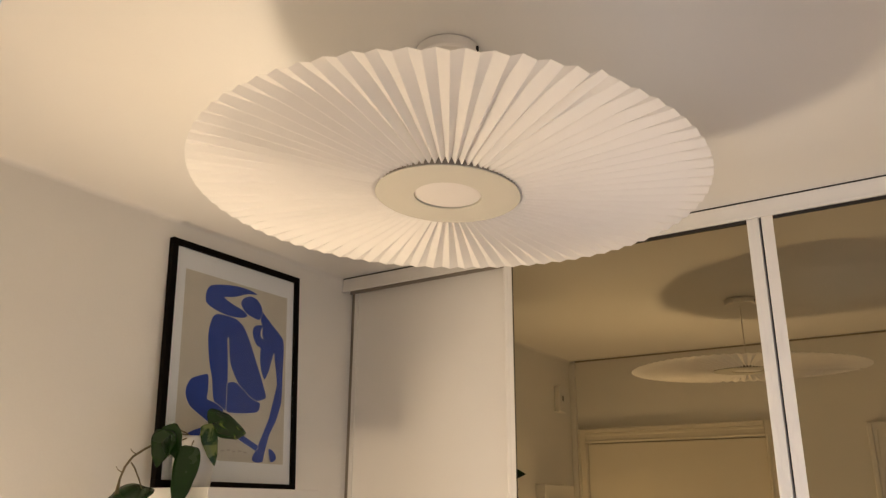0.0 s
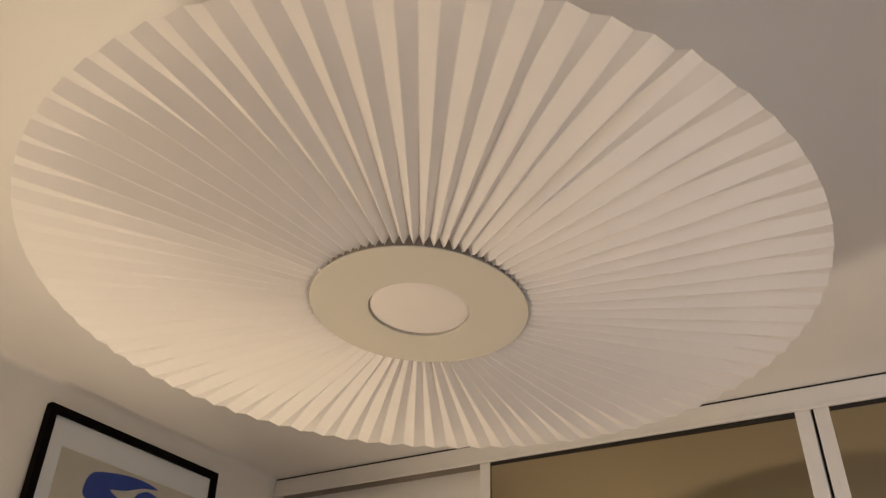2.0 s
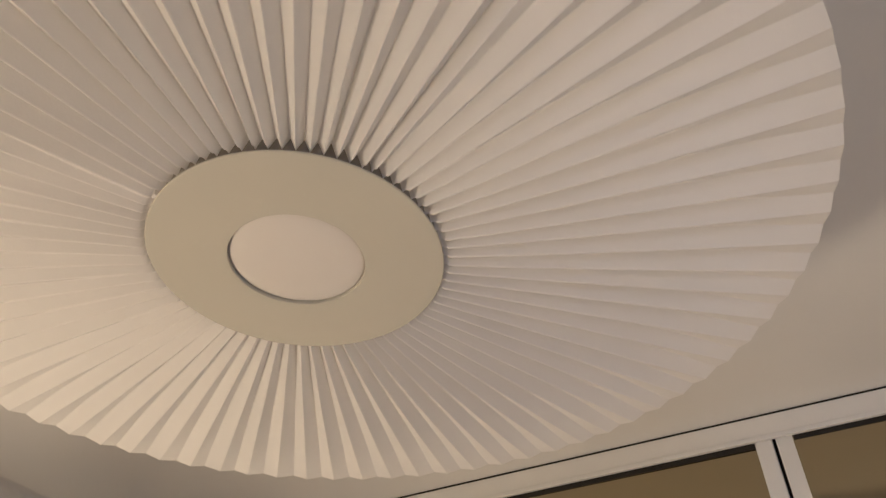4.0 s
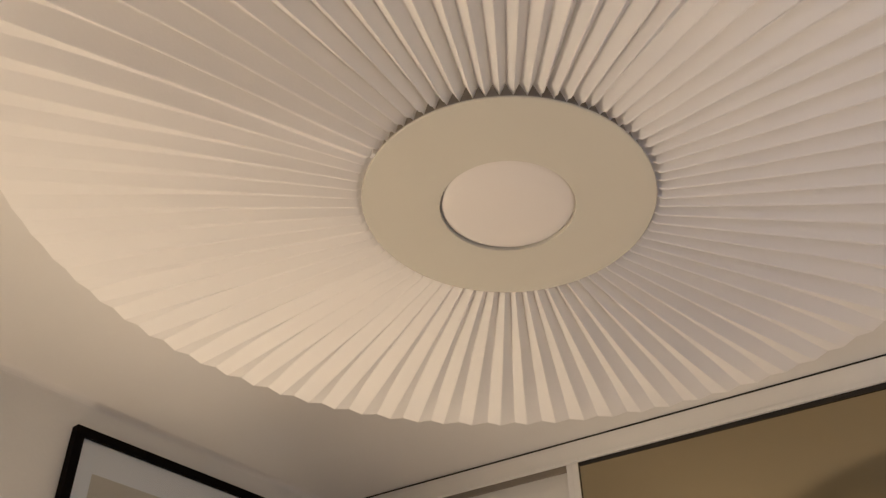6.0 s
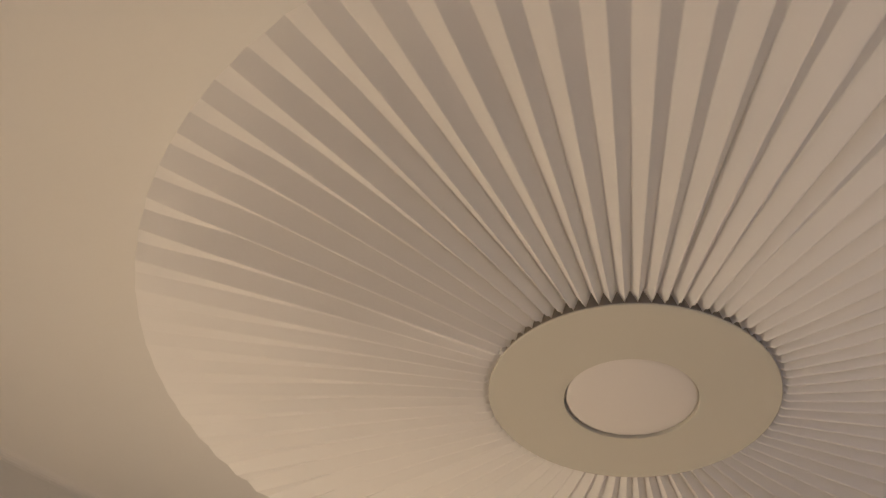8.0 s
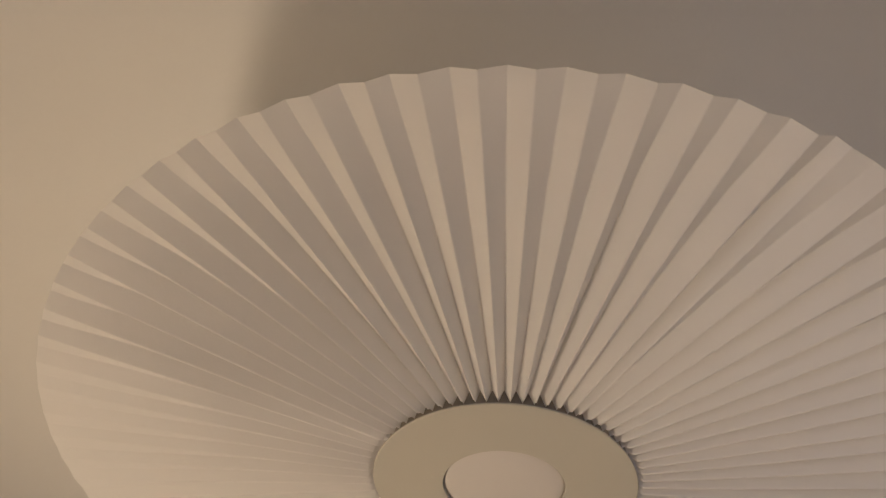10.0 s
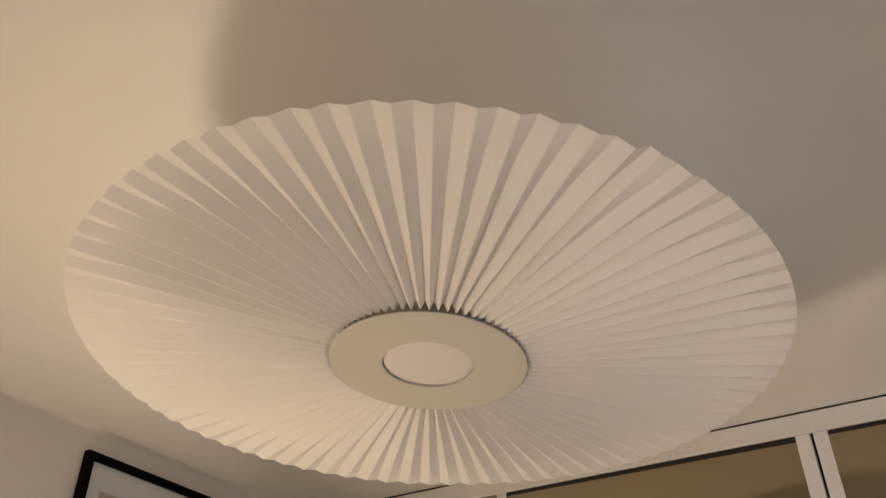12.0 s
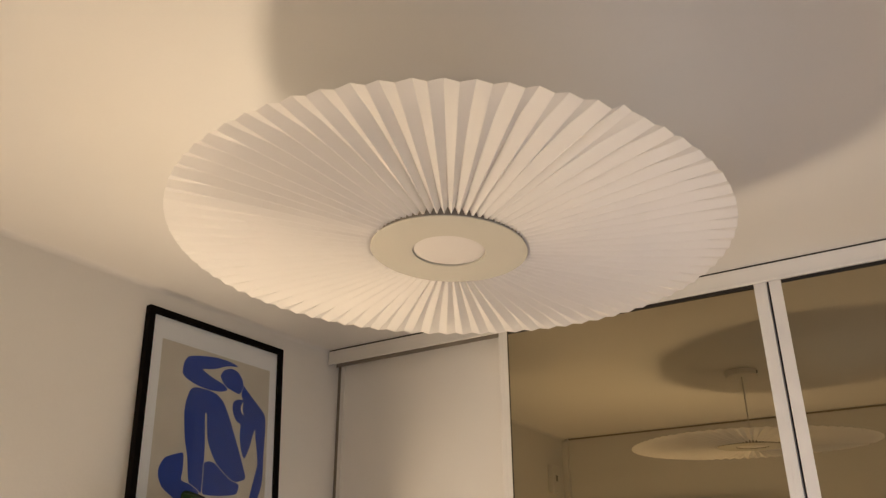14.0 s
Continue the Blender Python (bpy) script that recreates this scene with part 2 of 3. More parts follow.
casing(OPEN_X0, OPEN_X1, OPEN_TOP, opening, 0.090, M_WALL, 0.35)
structure("trim", box(XL, XL + 0.035, YB, YB + 0.035, 0, CEIL - 0.02, 0.004), M_TRIM, "white boxed pipe in the corner")
# dark strip painted in as the shade beside the casing
structure("trim_joint_shade", box(XL + 0.035, XL + 0.0385, YB, YB + 0.020, 0, DOOR_TOP + 0.083), M_DARK, "narrow dark strip for the shade between boxed pipe and door casing")
# thin brown strip along the joint of back wall and ceiling
structure("trim_ceiling", box(XL + 0.035, XR, YB, YB + 0.008, CEIL - 0.010, CEIL - 0.002, 0.001), mat("joint_line", (0.32, 0.27, 0.2), 0.8), "narrow darkened joint between wall and ceiling")

# ---------------------------------------------------------------- built-in cupboard with sliding doors
rail = empty("cupboard_rail", 0, YC, ZR, "white aluminium top rail of the sliding cupboard doors", "rail")
rail["kind"] = "structure"
bm = box(XL + 0.002, XR - 0.002, -0.006, 0.002, 0.0, CEIL - ZR - 0.006, 0.0015)
box(XL + 0.002, XR - 0.002, 0.002, 0.10, CEIL - ZR - 0.012, CEIL - ZR - 0.006, 0, bm)
bm2 = box(XL + 0.002, XR - 0.002, -0.009, -0.005, 0.0, 0.010, 0.001)
for b, n in ((bm, "fascia"), (bm2, "lip")):
    part(n, b, M_ALU, rail)
# the shade between fascia and ceiling, put in as a dark bar
part("shadow_gap", box(XL + 0.002, XR - 0.002, -0.002, 0.05, CEIL - ZR - 0.0055, CEIL - ZR - 0.0005), M_DARK, rail, "dark strip for the shade in the gap under the ceiling")
# the track's dark tone is the painted shade behind the fascia
part("track", box(XL + 0.002, XR - 0.002, 0.045, 0.049, 0.002, CEIL - ZR - 0.014), M_RAIL_SHADE, rail, "running track behind the fascia, coloured grey-brown for the rail's shade")


def sliding_door(x0, x1, y, panel_material, label, stile=0.036, seal=""):
    d = empty("sliding_door", x0, y, 0.03, label, "door", "sliding cupboard doors")
    w, h = x1 - x0, ZR + 0.03 - 0.03
    for n, a in (("stile", 0.0), ("stile", w - stile)):
        b = box(a, a + stile, 0.0, 0.026, 0, h, 0.003)
        box(a + stile * 0.40, a + stile * 0.46, -0.0006, 0.002, 0, h, 0, b)
        part(n, b, M_ALU, d)
    part("top_bar", box(stile, w - stile, 0.003, 0.023, h - 0.02, h), M_ALU, d)
    part("bottom_bar", box(stile, w - stile, 0.003, 0.023, 0, 0.05, 0.002), M_ALU, d)
    sheet = box(stile - 0.004, w - stile + 0.004, 0.005, 0.011, 0.045, h - 0.018)
    if seal:
        # the mirror sits a little askew in its frame
        bmesh.ops.transform(sheet, matrix=Matrix.Translation((w, 0.006, 0)) @ Matrix.Rotation(0.0064, 4, "Z") @ Matrix.Translation((-w, -0.0052, 0)), verts=sheet.verts)
    part("panel", sheet, panel_material, d)
    if not seal:
        # strip that paints the rail's shade onto the top of the door
        part("seal_shade_strip", box(0, w, -0.003, -0.0005, ZR - 0.03 + 0.004, ZR - 0.001), M_RAIL_SHADE, d, "grey-brown strip put in for the shade under the top rail")
        return d
    b = box(stile, w - stile, -0.0006, 0.0045, ZR - 0.03 - 0.010, ZR - 0.03 + 0.002)
    if seal == "edge":
        box(stile - 0.0005, stile + 0.002, -0.0006, 0.0045, 0.05, h - 0.02, 0, b)
    part("seal_shade_strip", b, M_SEAL, d, "thin dark brown rubber seal")
    return d


sliding_door(-0.557, 0.3405, YC + 0.003, M_MIRROR, "sliding cupboard door with a bronze-tinted mirror", seal="edge")
sliding_door(0.3475, XR - 0.004, YC + 0.003, M_MIRROR, "sliding cupboard door with a bronze-tinted mirror beside the wall", seal="top")
sliding_door(XL + 0.019, -0.50, YC + 0.054, M_PANEL, "plain white laminate sliding cupboard door", 0.020)
# stands behind the doors and gives their gap a painted shade
structure("trim_gap_shade", box(0.330, 0.357, YC + 0.032, YC + 0.036, 0, ZR + 0.02), M_DARK, "dark strip for the shade inside the cupboard between two doors")
structure("trim_cupboard", box(XL, XL + 0.018, YC + 0.062, YC + 0.095, 0, ZR + 0.03), mat("brush_seal", (0.22, 0.20, 0.17), 0.9, var=0.2), "dark brush seal between wall and sliding door")

# ---------------------------------------------------------------- pleated ceiling lamp
TX, TY = -0.0274, -0.040
N_PLEAT = 76
R_RIM, R_HUB, R_IN = 0.500, 0.1435, 0.0665


def tilt(bm):
    """The lamp hangs a little out of level."""
    for v in bm.verts:
        v.co.z += v.co.x * TX + v.co.y * TY
    return bm


lamp_ob = empty("ceiling_lamp", 0, 0, Z0, "large round lamp with a white pleated paper shade, switched off", "ceiling lamp")
rng = random.Random(4)
bm = bmesh.new()
RADII = [0.1412, 0.1428, 0.1445, 0.1460, 0.1475, 0.1495, 0.154] + [0.160 + (R_RIM - 0.160) * i / 22 for i in range(23)]
rows = []
sway = [rng.gauss(0, 0.04) for _ in range(2 * N_PLEAT)]
depthj = [1 + rng.gauss(0, 0.06) for _ in range(2 * N_PLEAT)]
PHASE = radians(-61.25)
SEAM_HUB, SEAM_RIM = radians(-117), radians(-31)
HALF = math.pi / N_PLEAT


def turn_from(a, b):
    return (a - b + math.pi) % (2 * math.pi) - math.pi


SHEET_W, SHEET_E = radians(-119.2), radians(-29)   # the sheet between its two glued seams
FLANK = 0.0233                                       # width of one side of a pleat


def on_sheet(a):
    return SHEET_W <= turn_from(a, 0) <= SHEET_E


def ease(x, lo, hi):
    t = min(max((x - lo) / (hi - lo), 0), 1)
    return t * t * (3 - 2 * t)


def fold_angle(k):
    a = PHASE + HALF * (k + sway[k % (2 * N_PLEAT)])
    if on_sheet(a):
        return a
    # set back past the east seam, and back in step before the west one
    past = turn_from(SHEET_W, a)
    return a - radians(0.95) * (ease(past, 0.0, radians(55)) if past > 0 else 1.0)


def fold_height(k, r):
    """Height of fold k: even folds hang low, odd ones stand high."""
    k = k % (2 * N_PLEAT)
    a = fold_angle(k)
    g = min(max((r - 0.085) / (R_RIM - 0.085), 0), 1)
    # the sides of a pleat keep their width, so that it grows steeper inwards; it is gathered at the plate and the cut rim is pressed wider
    deep = math.sqrt(FLANK ** 2 - (HALF * r) ** 2) * depthj[k] * (1 - 0.42 * ease(g, 0.80, 1.0)) * (0.70 + 0.30 * ease(g, 0.20, 0.80))
    if not on_sheet(a):
        # drawn flat beside the seam on the side towards the wall, and pressed on the plate there
        deep *= (0.90 - 0.12 * ease(g, 0.55, 1.0)) * (1 - 0.10 * math.exp(-(turn_from(a, radians(95)) / radians(45)) ** 2))
        past = turn_from(SHEET_W, a)
        flat = 1 - ease(past, radians(22), radians(62)) if past > 0 else 0.0
        deep *= 1 - 0.74 * flat * ease(past, -0.02, radians(12)) * ease(g, 0.25, 0.85)
        deep *= 1 - 0.55 * (1 - g) * math.exp(-(turn_from(a, radians(205)) / radians(42)) ** 2)
    # the low folds wrap round the plate's edge and lie flush with its underside
    low = 0.0008 + 0.0060 * g * g + 0.0003 * math.sin(3 * a) + 0.0036 * (1 - ease(r, 0.1440, 0.1495))
    beside = 1 - ease(abs(turn_from(a, SEAM_HUB)), radians(2), radians(13))
    if beside > 0:
        # pleats lie glued flat over one another there
        near_hub = beside * (1 - ease(g, 0.14, 0.62))
        deep *= 1 - 0.62 * near_hub
        low -= 0.0012 * near_hub
    # the sheet hangs lower towards the picture wall
    lean = math.cos(turn_from(a, radians(200)))
    # and curls up a little towards the cupboard
    low += 0.0062 * g * g * math.exp(-(turn_from(a, radians(105)) / radians(42)) ** 2)
    low -= (0.008 if lean > 0 else 0.003) * g * g * lean
    z = low if k % 2 == 0 else low + deep
    off = turn_from(a, SEAM_RIM)
    if abs(off) < radians(3.2):
        z += 0.006 * g if off > 0 else -0.002 * g
    return z


# every fold is a narrow rounded strip, tighter towards the rim
for k in range(2 * N_PLEAT):
    here, before, after = fold_angle(k), fold_angle(k - 1), fold_angle(k + 1)
    for step in (-2, -1, 1, 2):
        line = []
        other = k + (1 if step > 0 else -1)
        for r in RADII:
            g = (r - 0.085) / (R_RIM - 0.085)
            share = (0.055 - 0.043 * g) + ((0.13 - 0.10 * g) if abs(step) == 2 else 0.0)
            a = here + share * turn_from(after if step > 0 else before, here)
            z = fold_height(k, r) * (1 - share) + fold_height(other, r) * share
            line.append(bm.verts.new((r * math.cos(a), r * math.sin(a), z)))
        rows.append(line)
for k in range(len(rows)):
    a, b = rows[k], rows[(k + 1) % len(rows)]
    for i in range(len(RADII) - 1):
        bm.faces.new([a[i], a[i + 1], b[i + 1], b[i]])
part("pleated_shade", tilt(bm), M_PAPER, lamp_ob, "white pleated paper shade", smooth=True)
# the plate with a round hole, and the opal glass in it
bm = lathe([(R_IN, 0.0006), (R_IN + 0.0006, 0.0), (R_HUB - 0.001, 0.0), (R_HUB, 0.0007), (R_HUB, 0.0019), (R_HUB - 0.0007, 0.0026), (R_IN + 0.002, 0.0026), (R_IN + 0.002, 0.009), (R_IN, 0.009), (R_IN, 0.0006)], 128)
plate = part("plate", tilt(bm), M_PLATE, lamp_ob, "cream painted round metal plate")
bm = lathe([(0, 0.0006), (0.030, 0.0008), (0.044, 0.0013), (0.053, 0.0019), (0.059, 0.0026), (0.0635, 0.0034), (0.0664, 0.0044), (0.0664, 0.016), (0, 0.016)], 96)
part("diffuser", tilt(bm), M_DIFF, plate, "opal plastic light diffuser", smooth=True)
# drum widened and darkened to put shade into the gaps between pleats
bm = lathe([(0.1395, 0.0027), (0.1395, 0.026), (0.132, 0.031), (0.03, 0.036), (0, 0.036)], 96)
part("housing", tilt(bm), M_DRUM, lamp_ob, "grey drum added above the plate to darken the pleat gaps")
part("rod", lathe([(0, 0.036), (0.0032, 0.036), (0.0032, CEIL - Z0 - 0.02), (0, CEIL - Z0 - 0.02)], 12), M_STEEL, lamp_ob, smooth=False)
HC = CEIL - Z0
canopy = part("canopy", lathe([(0, HC - 0.026), (0.063, HC - 0.026), (0.0672, HC - 0.022), (0.0676, HC - 0.0022), (0.060, HC - 0.0022), (0.060, HC - 0.0003), (0, HC - 0.0003)], 64), M_STEEL, lamp_ob, "white round ceiling canopy")
bm = box(-0.0005, 0.0035, -0.0018, 0.0018, -0.006, 0.006, 0.0006)
box(0.0, 0.0020, -0.0060, -0.0026, -0.004, 0.004, 0.0004, bm)
bmesh.ops.transform(bm, matrix=Matrix.Rotation(radians(6), 4, "Z") @ pose(0.0672, 0, HC - 0.013), verts=bm.verts)
part("screw", bm, M_DARK, canopy, "small dark fixing screw")
bm = box(-0.003, 0.002, -0.003, 0.003, 0, 0.006, 0.0006)
bmesh.ops.transform(bm, matrix=Matrix.Rotation(4.2427, 4, "Z") @ pose(R_HUB + 0.001, 0, 0.001), verts=bm.verts)
part("clip", tilt(bm), M_PAPER, lamp_ob)

# ---------------------------------------------------------------- shelf and picture
ZS = Z0 - 0.530
shelf = tagged(part("wall_shelf", box(XL, -1.050, 0.372, 0.835, ZS - 0.05, ZS, 0.002), M_TRIM), "thick white floating wall shelf below the picture", "shelf")

PW, PH = 0.595, 0.790
picture = empty("framed_picture", XL + 0.062, 0.349, ZS + 0.001, "black framed print of blue paper cut shapes leaning on the shelf", "picture")
picture.matrix_world = pose(XL + 0.062, 0.349, ZS + 0.001, 0, -math.degrees(math.asin(0.0416 / PH)), 0)
FB = 0.022
for n, a in (("frame_bar", (0, PW, 0, FB)), ("frame_bar", (0, PW, PH - FB, PH)), ("frame_bar", (0, FB, FB, PH - FB)), ("frame_bar", (PW - FB, PW, FB, PH - FB))):
    part(n, box(-0.022, 0.0, a[0], a[1], a[2], a[3], 0.0012), M_BLACK, picture)
part("backing", box(-0.020, -0.014, FB, PW - FB, FB, PH - FB), M_BLACK, picture)
part("mat", box(-0.013, -0.0105, FB - 0.002, PW - FB + 0.002, FB - 0.002, PH - FB + 0.002), M_MAT, picture, "pale grey-white mat board")
MX, MZ0, MZ1 = 0.073, 0.094, 0.692
part("print", box(-0.0102, -0.0095, MX - 0.008, PW - MX + 0.016, MZ0 - 0.005, MZ1 + 0.006), M_PRINT, picture, "beige print ground")


def cut_shape(layer, outline, edged=False, surface=M_BLUE, label="deep blue cut paper shape"):
    """One cut shape, laid over the ones before it; places are shares of the print's width and height."""
    place = [Vector((-0.0093 + 0.00035 * layer, MX + u * (PW - 2 * MX), MZ0 + v * (MZ1 - MZ0))) for u, v in smooth_loop(outline, 4)]
    piece = part("cut_shape", prism(place, (0.00022, 0, 0)), surface, picture, label)
    if edged:
        turn = sum(p.y * q.z - q.y * p.z for p, q in zip(place, place[1:] + place[:1]))
        rim = []
        for k, p in enumerate(place):
            d = (place[(k + 1) % len(place)] - place[k - 1]).normalized()
            rim.append(p + Vector((-0.0002, d.z * (0.0017 if turn > 0 else -0.0017), -d.y * (0.0017 if turn > 0 else -0.0017))))
        part("pale_edge", prism(rim, (0.00015, 0, 0)), M_PALE, piece, "thin pale edge round the shape")


# arc
cut_shape(0, [(0.178, 0.857), (0.183, 0.914), (0.223, 0.955), (0.337, 0.978), (0.48, 0.993), (0.6, 0.993), (0.699, 0.978), (0.59, 0.963), (0.457, 0.923), (0.355, 0.906), (0.444, 0.877), (0.563, 0.854), (0.6, 0.829), (0.543, 0.81), (0.427, 0.803), (0.314, 0.812), (0.224, 0.831)])
# strip
cut_shape(1, [(0.743, 0.886), (0.795, 0.858), (0.894, 0.802), (0.994, 0.744), (1.011, 0.675), (1.005, 0.534), (1.004, 0.431), (0.996, 0.345), (0.945, 0.241), (0.877, 0.155), (0.861, 0.116), (0.835, 0.057), (0.815, 0.002), (0.745, -0.006), (0.703, 0.011), (0.74, 0.059), (0.783, 0.118), (0.837, 0.201), (0.87, 0.253), (0.902, 0.338), (0.935, 0.425), (0.945, 0.456), (0.928, 0.543), (0.912, 0.594), (0.903, 0.645), (0.874, 0.589), (0.853, 0.535), (0.807, 0.473), (0.767, 0.526), (0.75, 0.592), (0.752, 0.654), (0.715, 0.666), (0.683, 0.693), (0.662, 0.735), (0.671, 0.77), (0.706, 0.789), (0.761, 0.797), (0.747, 0.816)])
# arch
cut_shape(2, [(0.299, 0.797), (0.252, 0.77), (0.226, 0.707), (0.222, 0.642), (0.245, 0.518), (0.28, 0.427), (0.308, 0.308), (0.403, 0.267), (0.424, 0.271), (0.431, 0.379), (0.422, 0.538), (0.406, 0.66), (0.422, 0.669), (0.445, 0.54), (0.496, 0.465), (0.576, 0.392), (0.678, 0.349), (0.738, 0.341), (0.815, 0.36), (0.826, 0.381), (0.771, 0.476), (0.689, 0.602), (0.636, 0.68), (0.57, 0.756), (0.497, 0.79), (0.41, 0.8)])
# base
cut_shape(3, [(0.242, 0.445), (0.175, 0.435), (0.091, 0.408), (0.052, 0.359), (0.052, 0.314), (0.092, 0.264), (0.171, 0.228), (0.235, 0.203), (0.305, 0.18), (0.354, 0.217), (0.403, 0.263), (0.32, 0.297), (0.245, 0.312), (0.25, 0.362)], True)
# block
cut_shape(4, [(0.428, 0.41), (0.471, 0.427), (0.528, 0.42), (0.6, 0.384), (0.684, 0.346), (0.763, 0.33), (0.754, 0.287), (0.713, 0.271), (0.598, 0.259), (0.486, 0.254), (0.431, 0.262), (0.429, 0.347)], True)
# oval
cut_shape(5, [(0.524, 0.896), (0.556, 0.933), (0.621, 0.954), (0.695, 0.945), (0.748, 0.904), (0.751, 0.862), (0.722, 0.823), (0.661, 0.828), (0.6, 0.839), (0.556, 0.86)], True)
# foot
cut_shape(6, [(0.061, 0.106), (0.131, 0.136), (0.204, 0.156), (0.253, 0.177), (0.32, 0.184), (0.334, 0.155), (0.259, 0.117), (0.159, 0.109)])
# heel
cut_shape(7, [(0.524, 0.135), (0.608, 0.134), (0.696, 0.107), (0.762, 0.085), (0.734, 0.059), (0.67, 0.078), (0.583, 0.104)], True)
# toe
cut_shape(8, [(0.87, 0.071), (0.906, 0.07), (0.944, 0.046), (0.952, 0.02), (0.91, -0.0), (0.885, 0.011)], True)
# crescent
cut_shape(9, [(0.762, 0.783), (0.74, 0.752), (0.747, 0.725), (0.773, 0.708), (0.759, 0.731), (0.758, 0.758)], False, M_PALE, "thin pale crescent")
bm = bmesh.new()
for k in range(5):
    y = MX + (0.40 + 0.055 * k) * (PW - 2 * MX)
    box(-0.0094, -0.0091, y, y + 0.014, MZ0 + 0.024 + 0.003 * (k % 2), MZ0 + 0.0300 + 0.003 * (k % 2), 0, bm)
part("pencil_mark", bm, M_INK, picture, "faint pencil marks")
M_GLASS = bpy.data.materials.new("picture_glass")
M_GLASS.use_nodes = True
gn, gl = M_GLASS.node_tree.nodes, M_GLASS.node_tree.links
clear, shine, share, fres = gn.new("ShaderNodeBsdfTransparent"), gn.new("ShaderNodeBsdfGlossy"), gn.new("ShaderNodeMixShader"), gn.new("ShaderNodeLayerWeight")
clear.inputs[0].default_value = (0.97, 0.98, 0.98, 1)
shine.inputs["Roughness"].default_value = 0.02
fres.inputs["Blend"].default_value = 0.5
bend, gain = gn.new("ShaderNodeMath"), gn.new("ShaderNodeMath")
bend.operation, gain.operation = "POWER", "MULTIPLY_ADD"
bend.inputs[1].default_value = 4.0
gain.inputs[1].default_value, gain.inputs[2].default_value = 0.45, 0.015
gl.new(fres.outputs["Facing"], bend.inputs[0])
gl.new(bend.outputs[0], gain.inputs[0])
gl.new(gain.outputs[0], share.inputs[0])
gl.new(clear.outputs[0], share.inputs[1])
gl.new(shine.outputs[0], share.inputs[2])
gl.new(share.outputs[0], gn["Material Output"].inputs["Surface"])
pane = part("glass", box(-0.0030, -0.0016, FB - 0.002, PW - FB + 0.002, FB - 0.002, PH - FB + 0.002), M_GLASS, picture, "clear picture glass")
pane.visible_shadow = False

# ---------------------------------------------------------------- plant
PX, PY = -1.185, 0.424
plant = empty("potted_plant", PX, PY, ZS + 0.001, "trailing variegated pothos in a white pot on the shelf", "plant")
pot = part("pot", lathe([(0, 0), (0.051, 0), (0.054, 0.004), (0.0655, 0.138), (0.0665, 0.1445), (0.062, 0.146), (0.059, 0.135), (0.0, 0.133)], 48), M_POT, plant, "white tapered ceramic pot", smooth=True)
part("soil", lathe([(0, 0.1345), (0.0598, 0.1345), (0.0, 0.139)], 24), M_SOIL, pot)


def leaf(base, tip, width, droop=0.2, face=(1, -0.6, 0.2), fold=0.25):
    """A heart-shaped leaf from its base to its tip, folded along the midrib."""
    base, tip, face = Vector(base), Vector(tip), Vector(face).normalized()
    along = tip - base
    side = along.cross(face).normalized()
    up = side.cross(along).normalized()
    if up.dot(face) < 0:
        up = -up
    steps = 20
    outline = []
    for i in range(steps + 1):
        t = i / steps
        outline.append((t - 0.10 * math.sin(math.pi * min(t * 2.6, 1.0)) * (1 - t), max(math.sin(math.pi * t ** 0.60), 0.0) ** 0.80 * (1 + 0.04 * math.sin(17 * t + 40 * width))))
    b = bmesh.new()
    top = []
    across = (-1, -0.72, -0.36, 0, 0.36, 0.72, 1)
    for lift in (0.0007, -0.0007):
        rows_ = []
        for s, w in outline:
            row = []
            for q in across:
                # the lobes reach back beside the stalk, the blade bends down along its length and cups across
                reach = s - (0.10 * (1 - s) ** 3) * q * q
                c = base + along * reach + up * (lift - droop * along.length * max(s, 0) ** 2)
                row.append(b.verts.new(c + side * (q * w * width / 2) + up * (fold * (abs(q) - 0.55 * q * q) * w * width / 2)))
            rows_.append(row)
        top.append(rows_)
    last = len(across) - 1
    for rows_ in top:
        for r0, r1 in zip(rows_, rows_[1:]):
            for k in range(last):
                b.faces.new([r0[k], r0[k + 1], r1[k + 1], r1[k]])
    for k in (0, last):
        for i in range(steps):
            b.faces.new([top[0][i][k], top[0][i + 1][k], top[1][i + 1][k], top[1][i][k]])
    bmesh.ops.remove_doubles(b, verts=b.verts, dist=0.00005)
    return b


def grow_leaf(start, base_, tip, wide, face, surface=M_LEAF):
    """A leaf on its stalk: start of the stalk, base and tip of the blade from the pot's foot, width, facing."""
    s_, b_ = Vector(start), Vector(base_)
    mid = (s_ + b_) / 2 + Vector((0, 0, 0.012))
    part("leaf", leaf(base_, tip, wide, 0.10, face), surface, plant, smooth=True)
    part("petiole", tube([s_, s_.lerp(mid, 0.6), mid.lerp(b_, 0.5), b_], 0.0024, 0.0018, 6), M_STEM, plant)


grow_leaf((0.01, 0.01, 0.14), (0.045, 0.018, 0.186), (0.05, 0.165, 0.178), 0.108, (0.8, -0.5, 0.55), M_LEAF_PATCHED)
grow_leaf((0.01, 0.0, 0.14), (0.075, -0.025, 0.168), (0.085, 0.01, 0.058), 0.046, (0.75, -0.6, 0.2), M_LEAF_PALE)
grow_leaf((0.0, -0.01, 0.14), (0.060, -0.158, 0.144), (0.110, -0.214, 0.052), 0.064, (0.8, -0.6, 0.35))
grow_leaf((0.01, -0.02, 0.14), (0.052, -0.140, 0.160), (0.100, -0.140, 0.070), 0.054, (0.7, -0.7, 0.2))
grow_leaf((0.01, -0.02, 0.14), (0.075, -0.150, 0.106), (0.172, -0.240, 0.102), 0.058, (0.68, 0.73, 0.0))
grow_leaf((0.01, -0.01, 0.14), (0.105, -0.104, 0.094), (0.125, -0.153, -0.068), 0.068, (0.8, -0.6, 0.2))
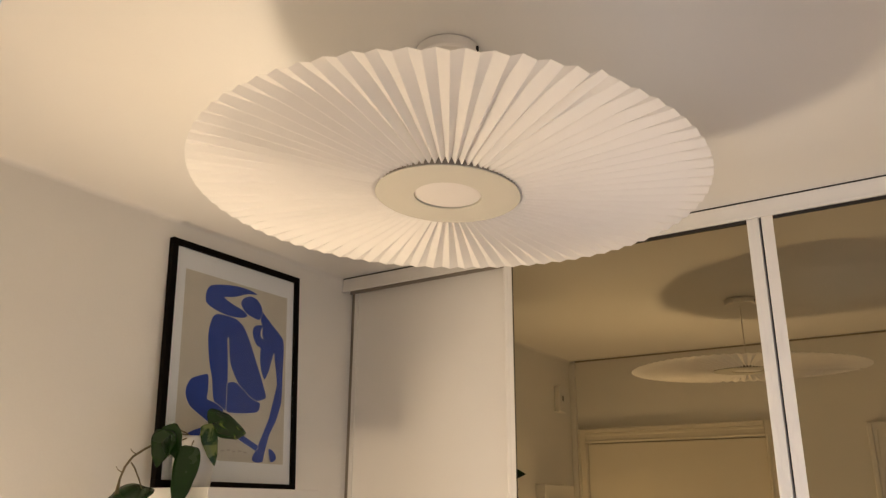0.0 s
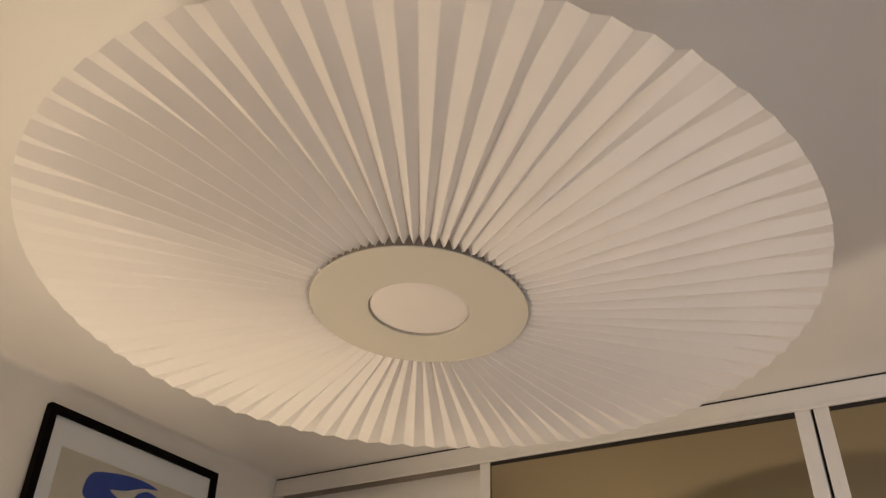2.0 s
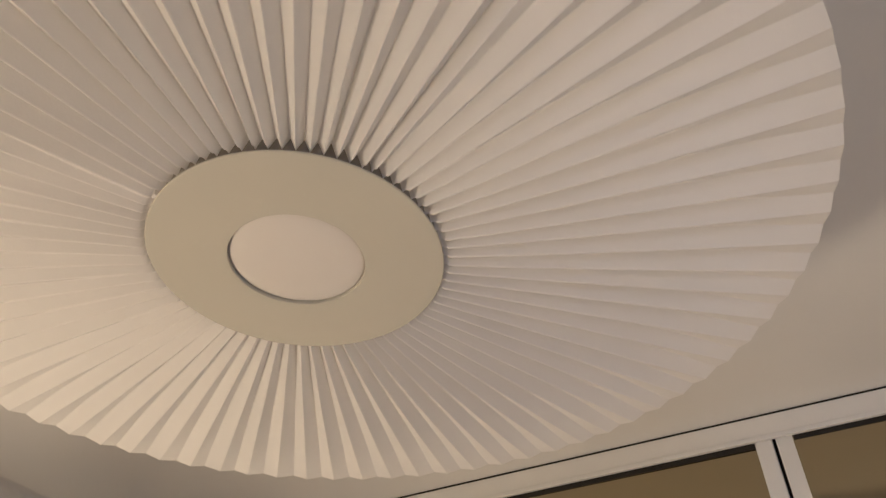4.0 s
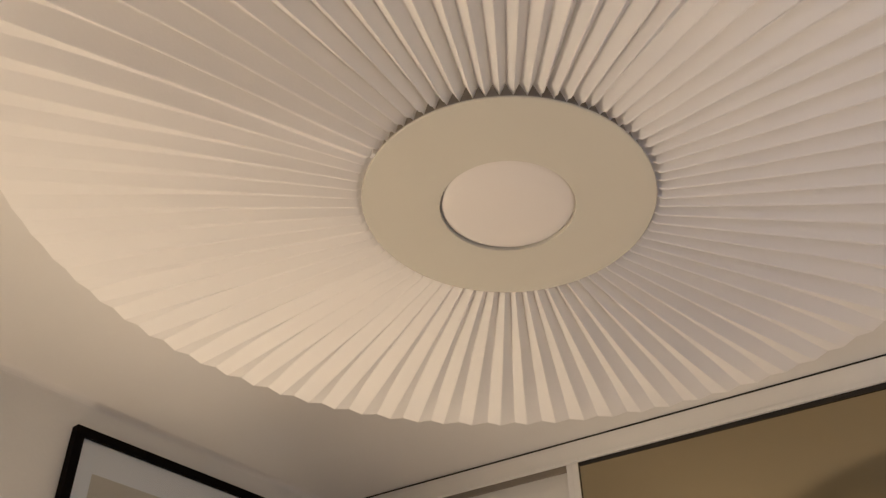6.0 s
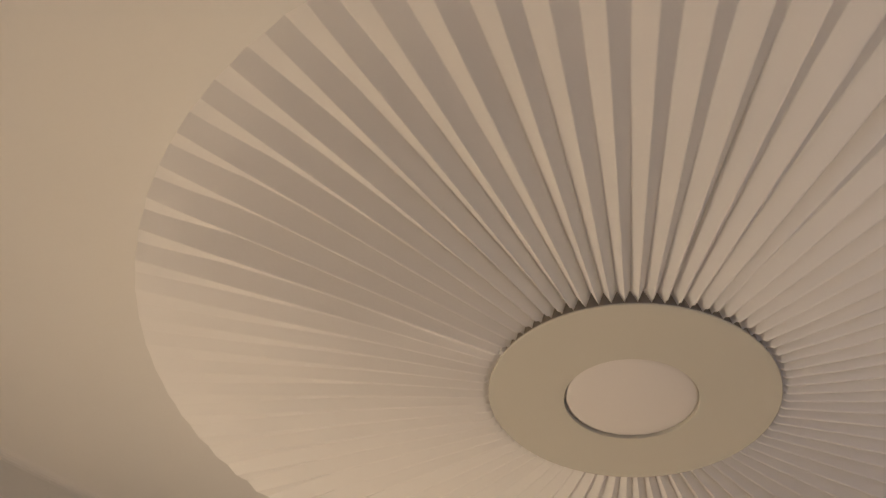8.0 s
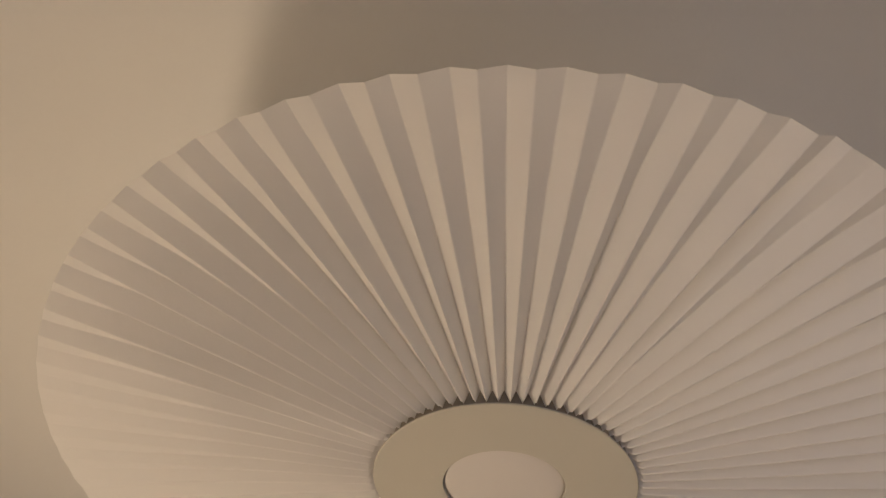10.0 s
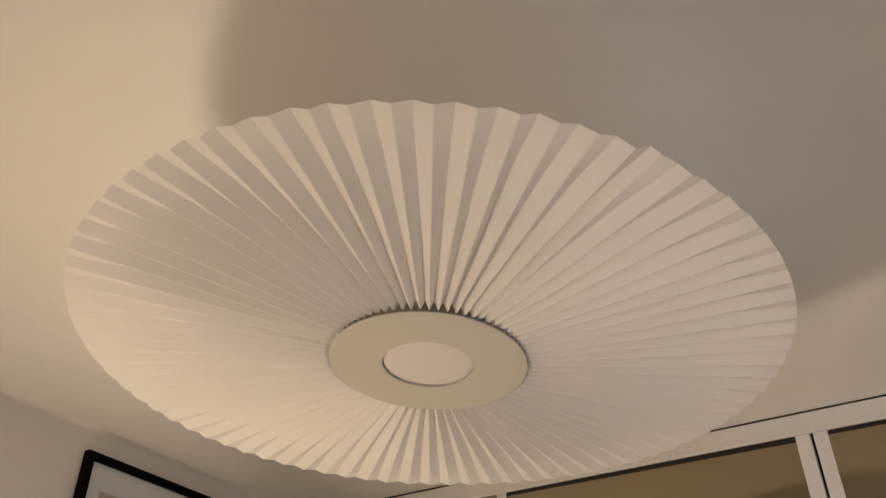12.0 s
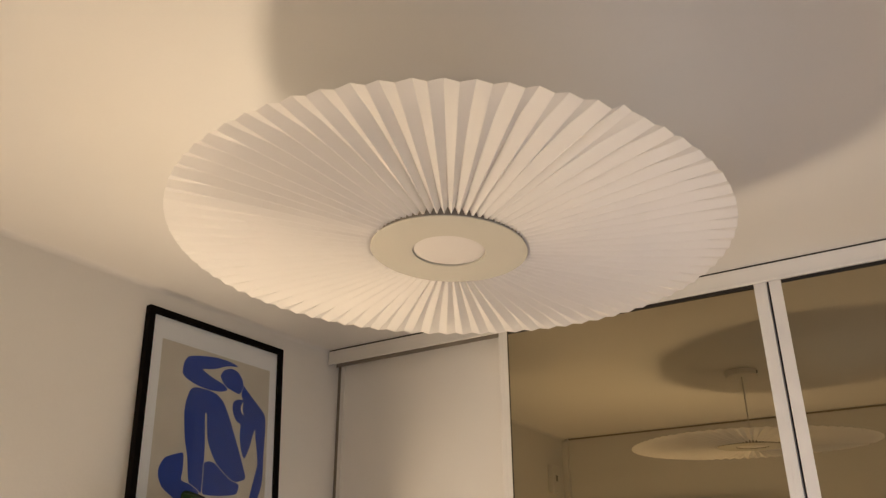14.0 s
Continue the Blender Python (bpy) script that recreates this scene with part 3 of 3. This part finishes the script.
grow_leaf((0.075, -0.27, 0.057), (0.085, -0.235, -0.01), (0.15, -0.39, -0.07), 0.085, (0.5, -0.5, 0.8))
grow_leaf((0.085, -0.305, 0.015), (0.09, -0.31, -0.09), (0.12, -0.36, -0.18), 0.07, (0.8, -0.5, 0.4))
# the lower leaves hang out of view, added to shade the ceiling corner
grow_leaf((0.088, -0.312, -0.13), (0.06, -0.33, -0.14), (0.01, -0.42, -0.16), 0.09, (0.2, -0.3, 0.95))
grow_leaf((0.088, -0.312, -0.13), (0.1, -0.3, -0.13), (0.16, -0.22, -0.17), 0.09, (0.3, 0.2, 0.95))
grow_leaf((0.085, -0.28, -0.17), (0.06, -0.26, -0.16), (0.0, -0.19, -0.19), 0.1, (-0.2, 0.2, 0.95))
grow_leaf((0.085, -0.28, -0.17), (0.1, -0.33, -0.17), (0.14, -0.42, -0.19), 0.09, (0.3, -0.3, 0.9))
grow_leaf((0.08, -0.25, -0.21), (0.09, -0.22, -0.2), (0.12, -0.12, -0.23), 0.09, (0.3, 0.3, 0.9))
grow_leaf((0.08, -0.25, -0.21), (0.05, -0.28, -0.21), (-0.02, -0.34, -0.23), 0.09, (-0.2, -0.3, 0.9))
grow_leaf((0.08, -0.25, -0.21), (0.03, -0.24, -0.22), (-0.04, -0.17, -0.25), 0.09, (-0.2, 0.3, 0.9))
grow_leaf((0.08, -0.25, -0.21), (0.06, -0.2, -0.23), (0.05, -0.1, -0.26), 0.1, (0.1, 0.3, 0.9))
VINE = [(0.0, -0.03, 0.138), (0.02, -0.08, 0.142), (0.05, -0.17, 0.118), (0.065, -0.223, 0.096), (0.075, -0.267, 0.072), (0.082, -0.292, 0.045), (0.085, -0.305, 0.015), (0.086, -0.315, -0.031), (0.085, -0.315, -0.075), (0.088, -0.312, -0.13), (0.085, -0.28, -0.17), (0.080, -0.25, -0.21)]
part("vine", tube(VINE, 0.0034, 0.0026, 8), M_STEM, plant, smooth=True)
part("tendril", tube([(0.084, -0.300, 0.030), (0.088, -0.316, 0.036), (0.090, -0.325, 0.044)], 0.0016, 0.0008, 6), M_STEM, plant)
part("tendril", tube([(0.072, -0.255, 0.079), (0.074, -0.270, 0.086), (0.076, -0.277, 0.092)], 0.0018, 0.0010, 6), M_STEM, plant)

# ---------------------------------------------------------------- small things on the walls
box_ob = empty("door_chime", XL, -0.868, Z0 + 0.06, "small white plastic chime box on the wall", "chime")
part("case", box(0.0, 0.035, -0.05, 0.05, -0.08, 0.08, 0.006), M_TRIM, box_ob)
part("window", box(0.0345, 0.037, -0.012, 0.012, -0.012, 0.022, 0.001), M_GREY, box_ob, "small grey opening")
panel_ob = empty("fuse_box", XL, -0.72, Z0 - 0.72, "flat white fuse box on the wall", "fuse box")
part("case", box(0.0, 0.06, -0.20, 0.20, -0.27, 0.27, 0.006), M_TRIM, panel_ob)
part("flap", box(0.060, 0.068, -0.17, 0.17, -0.20, 0.20, 0.003), M_PANEL, panel_ob)
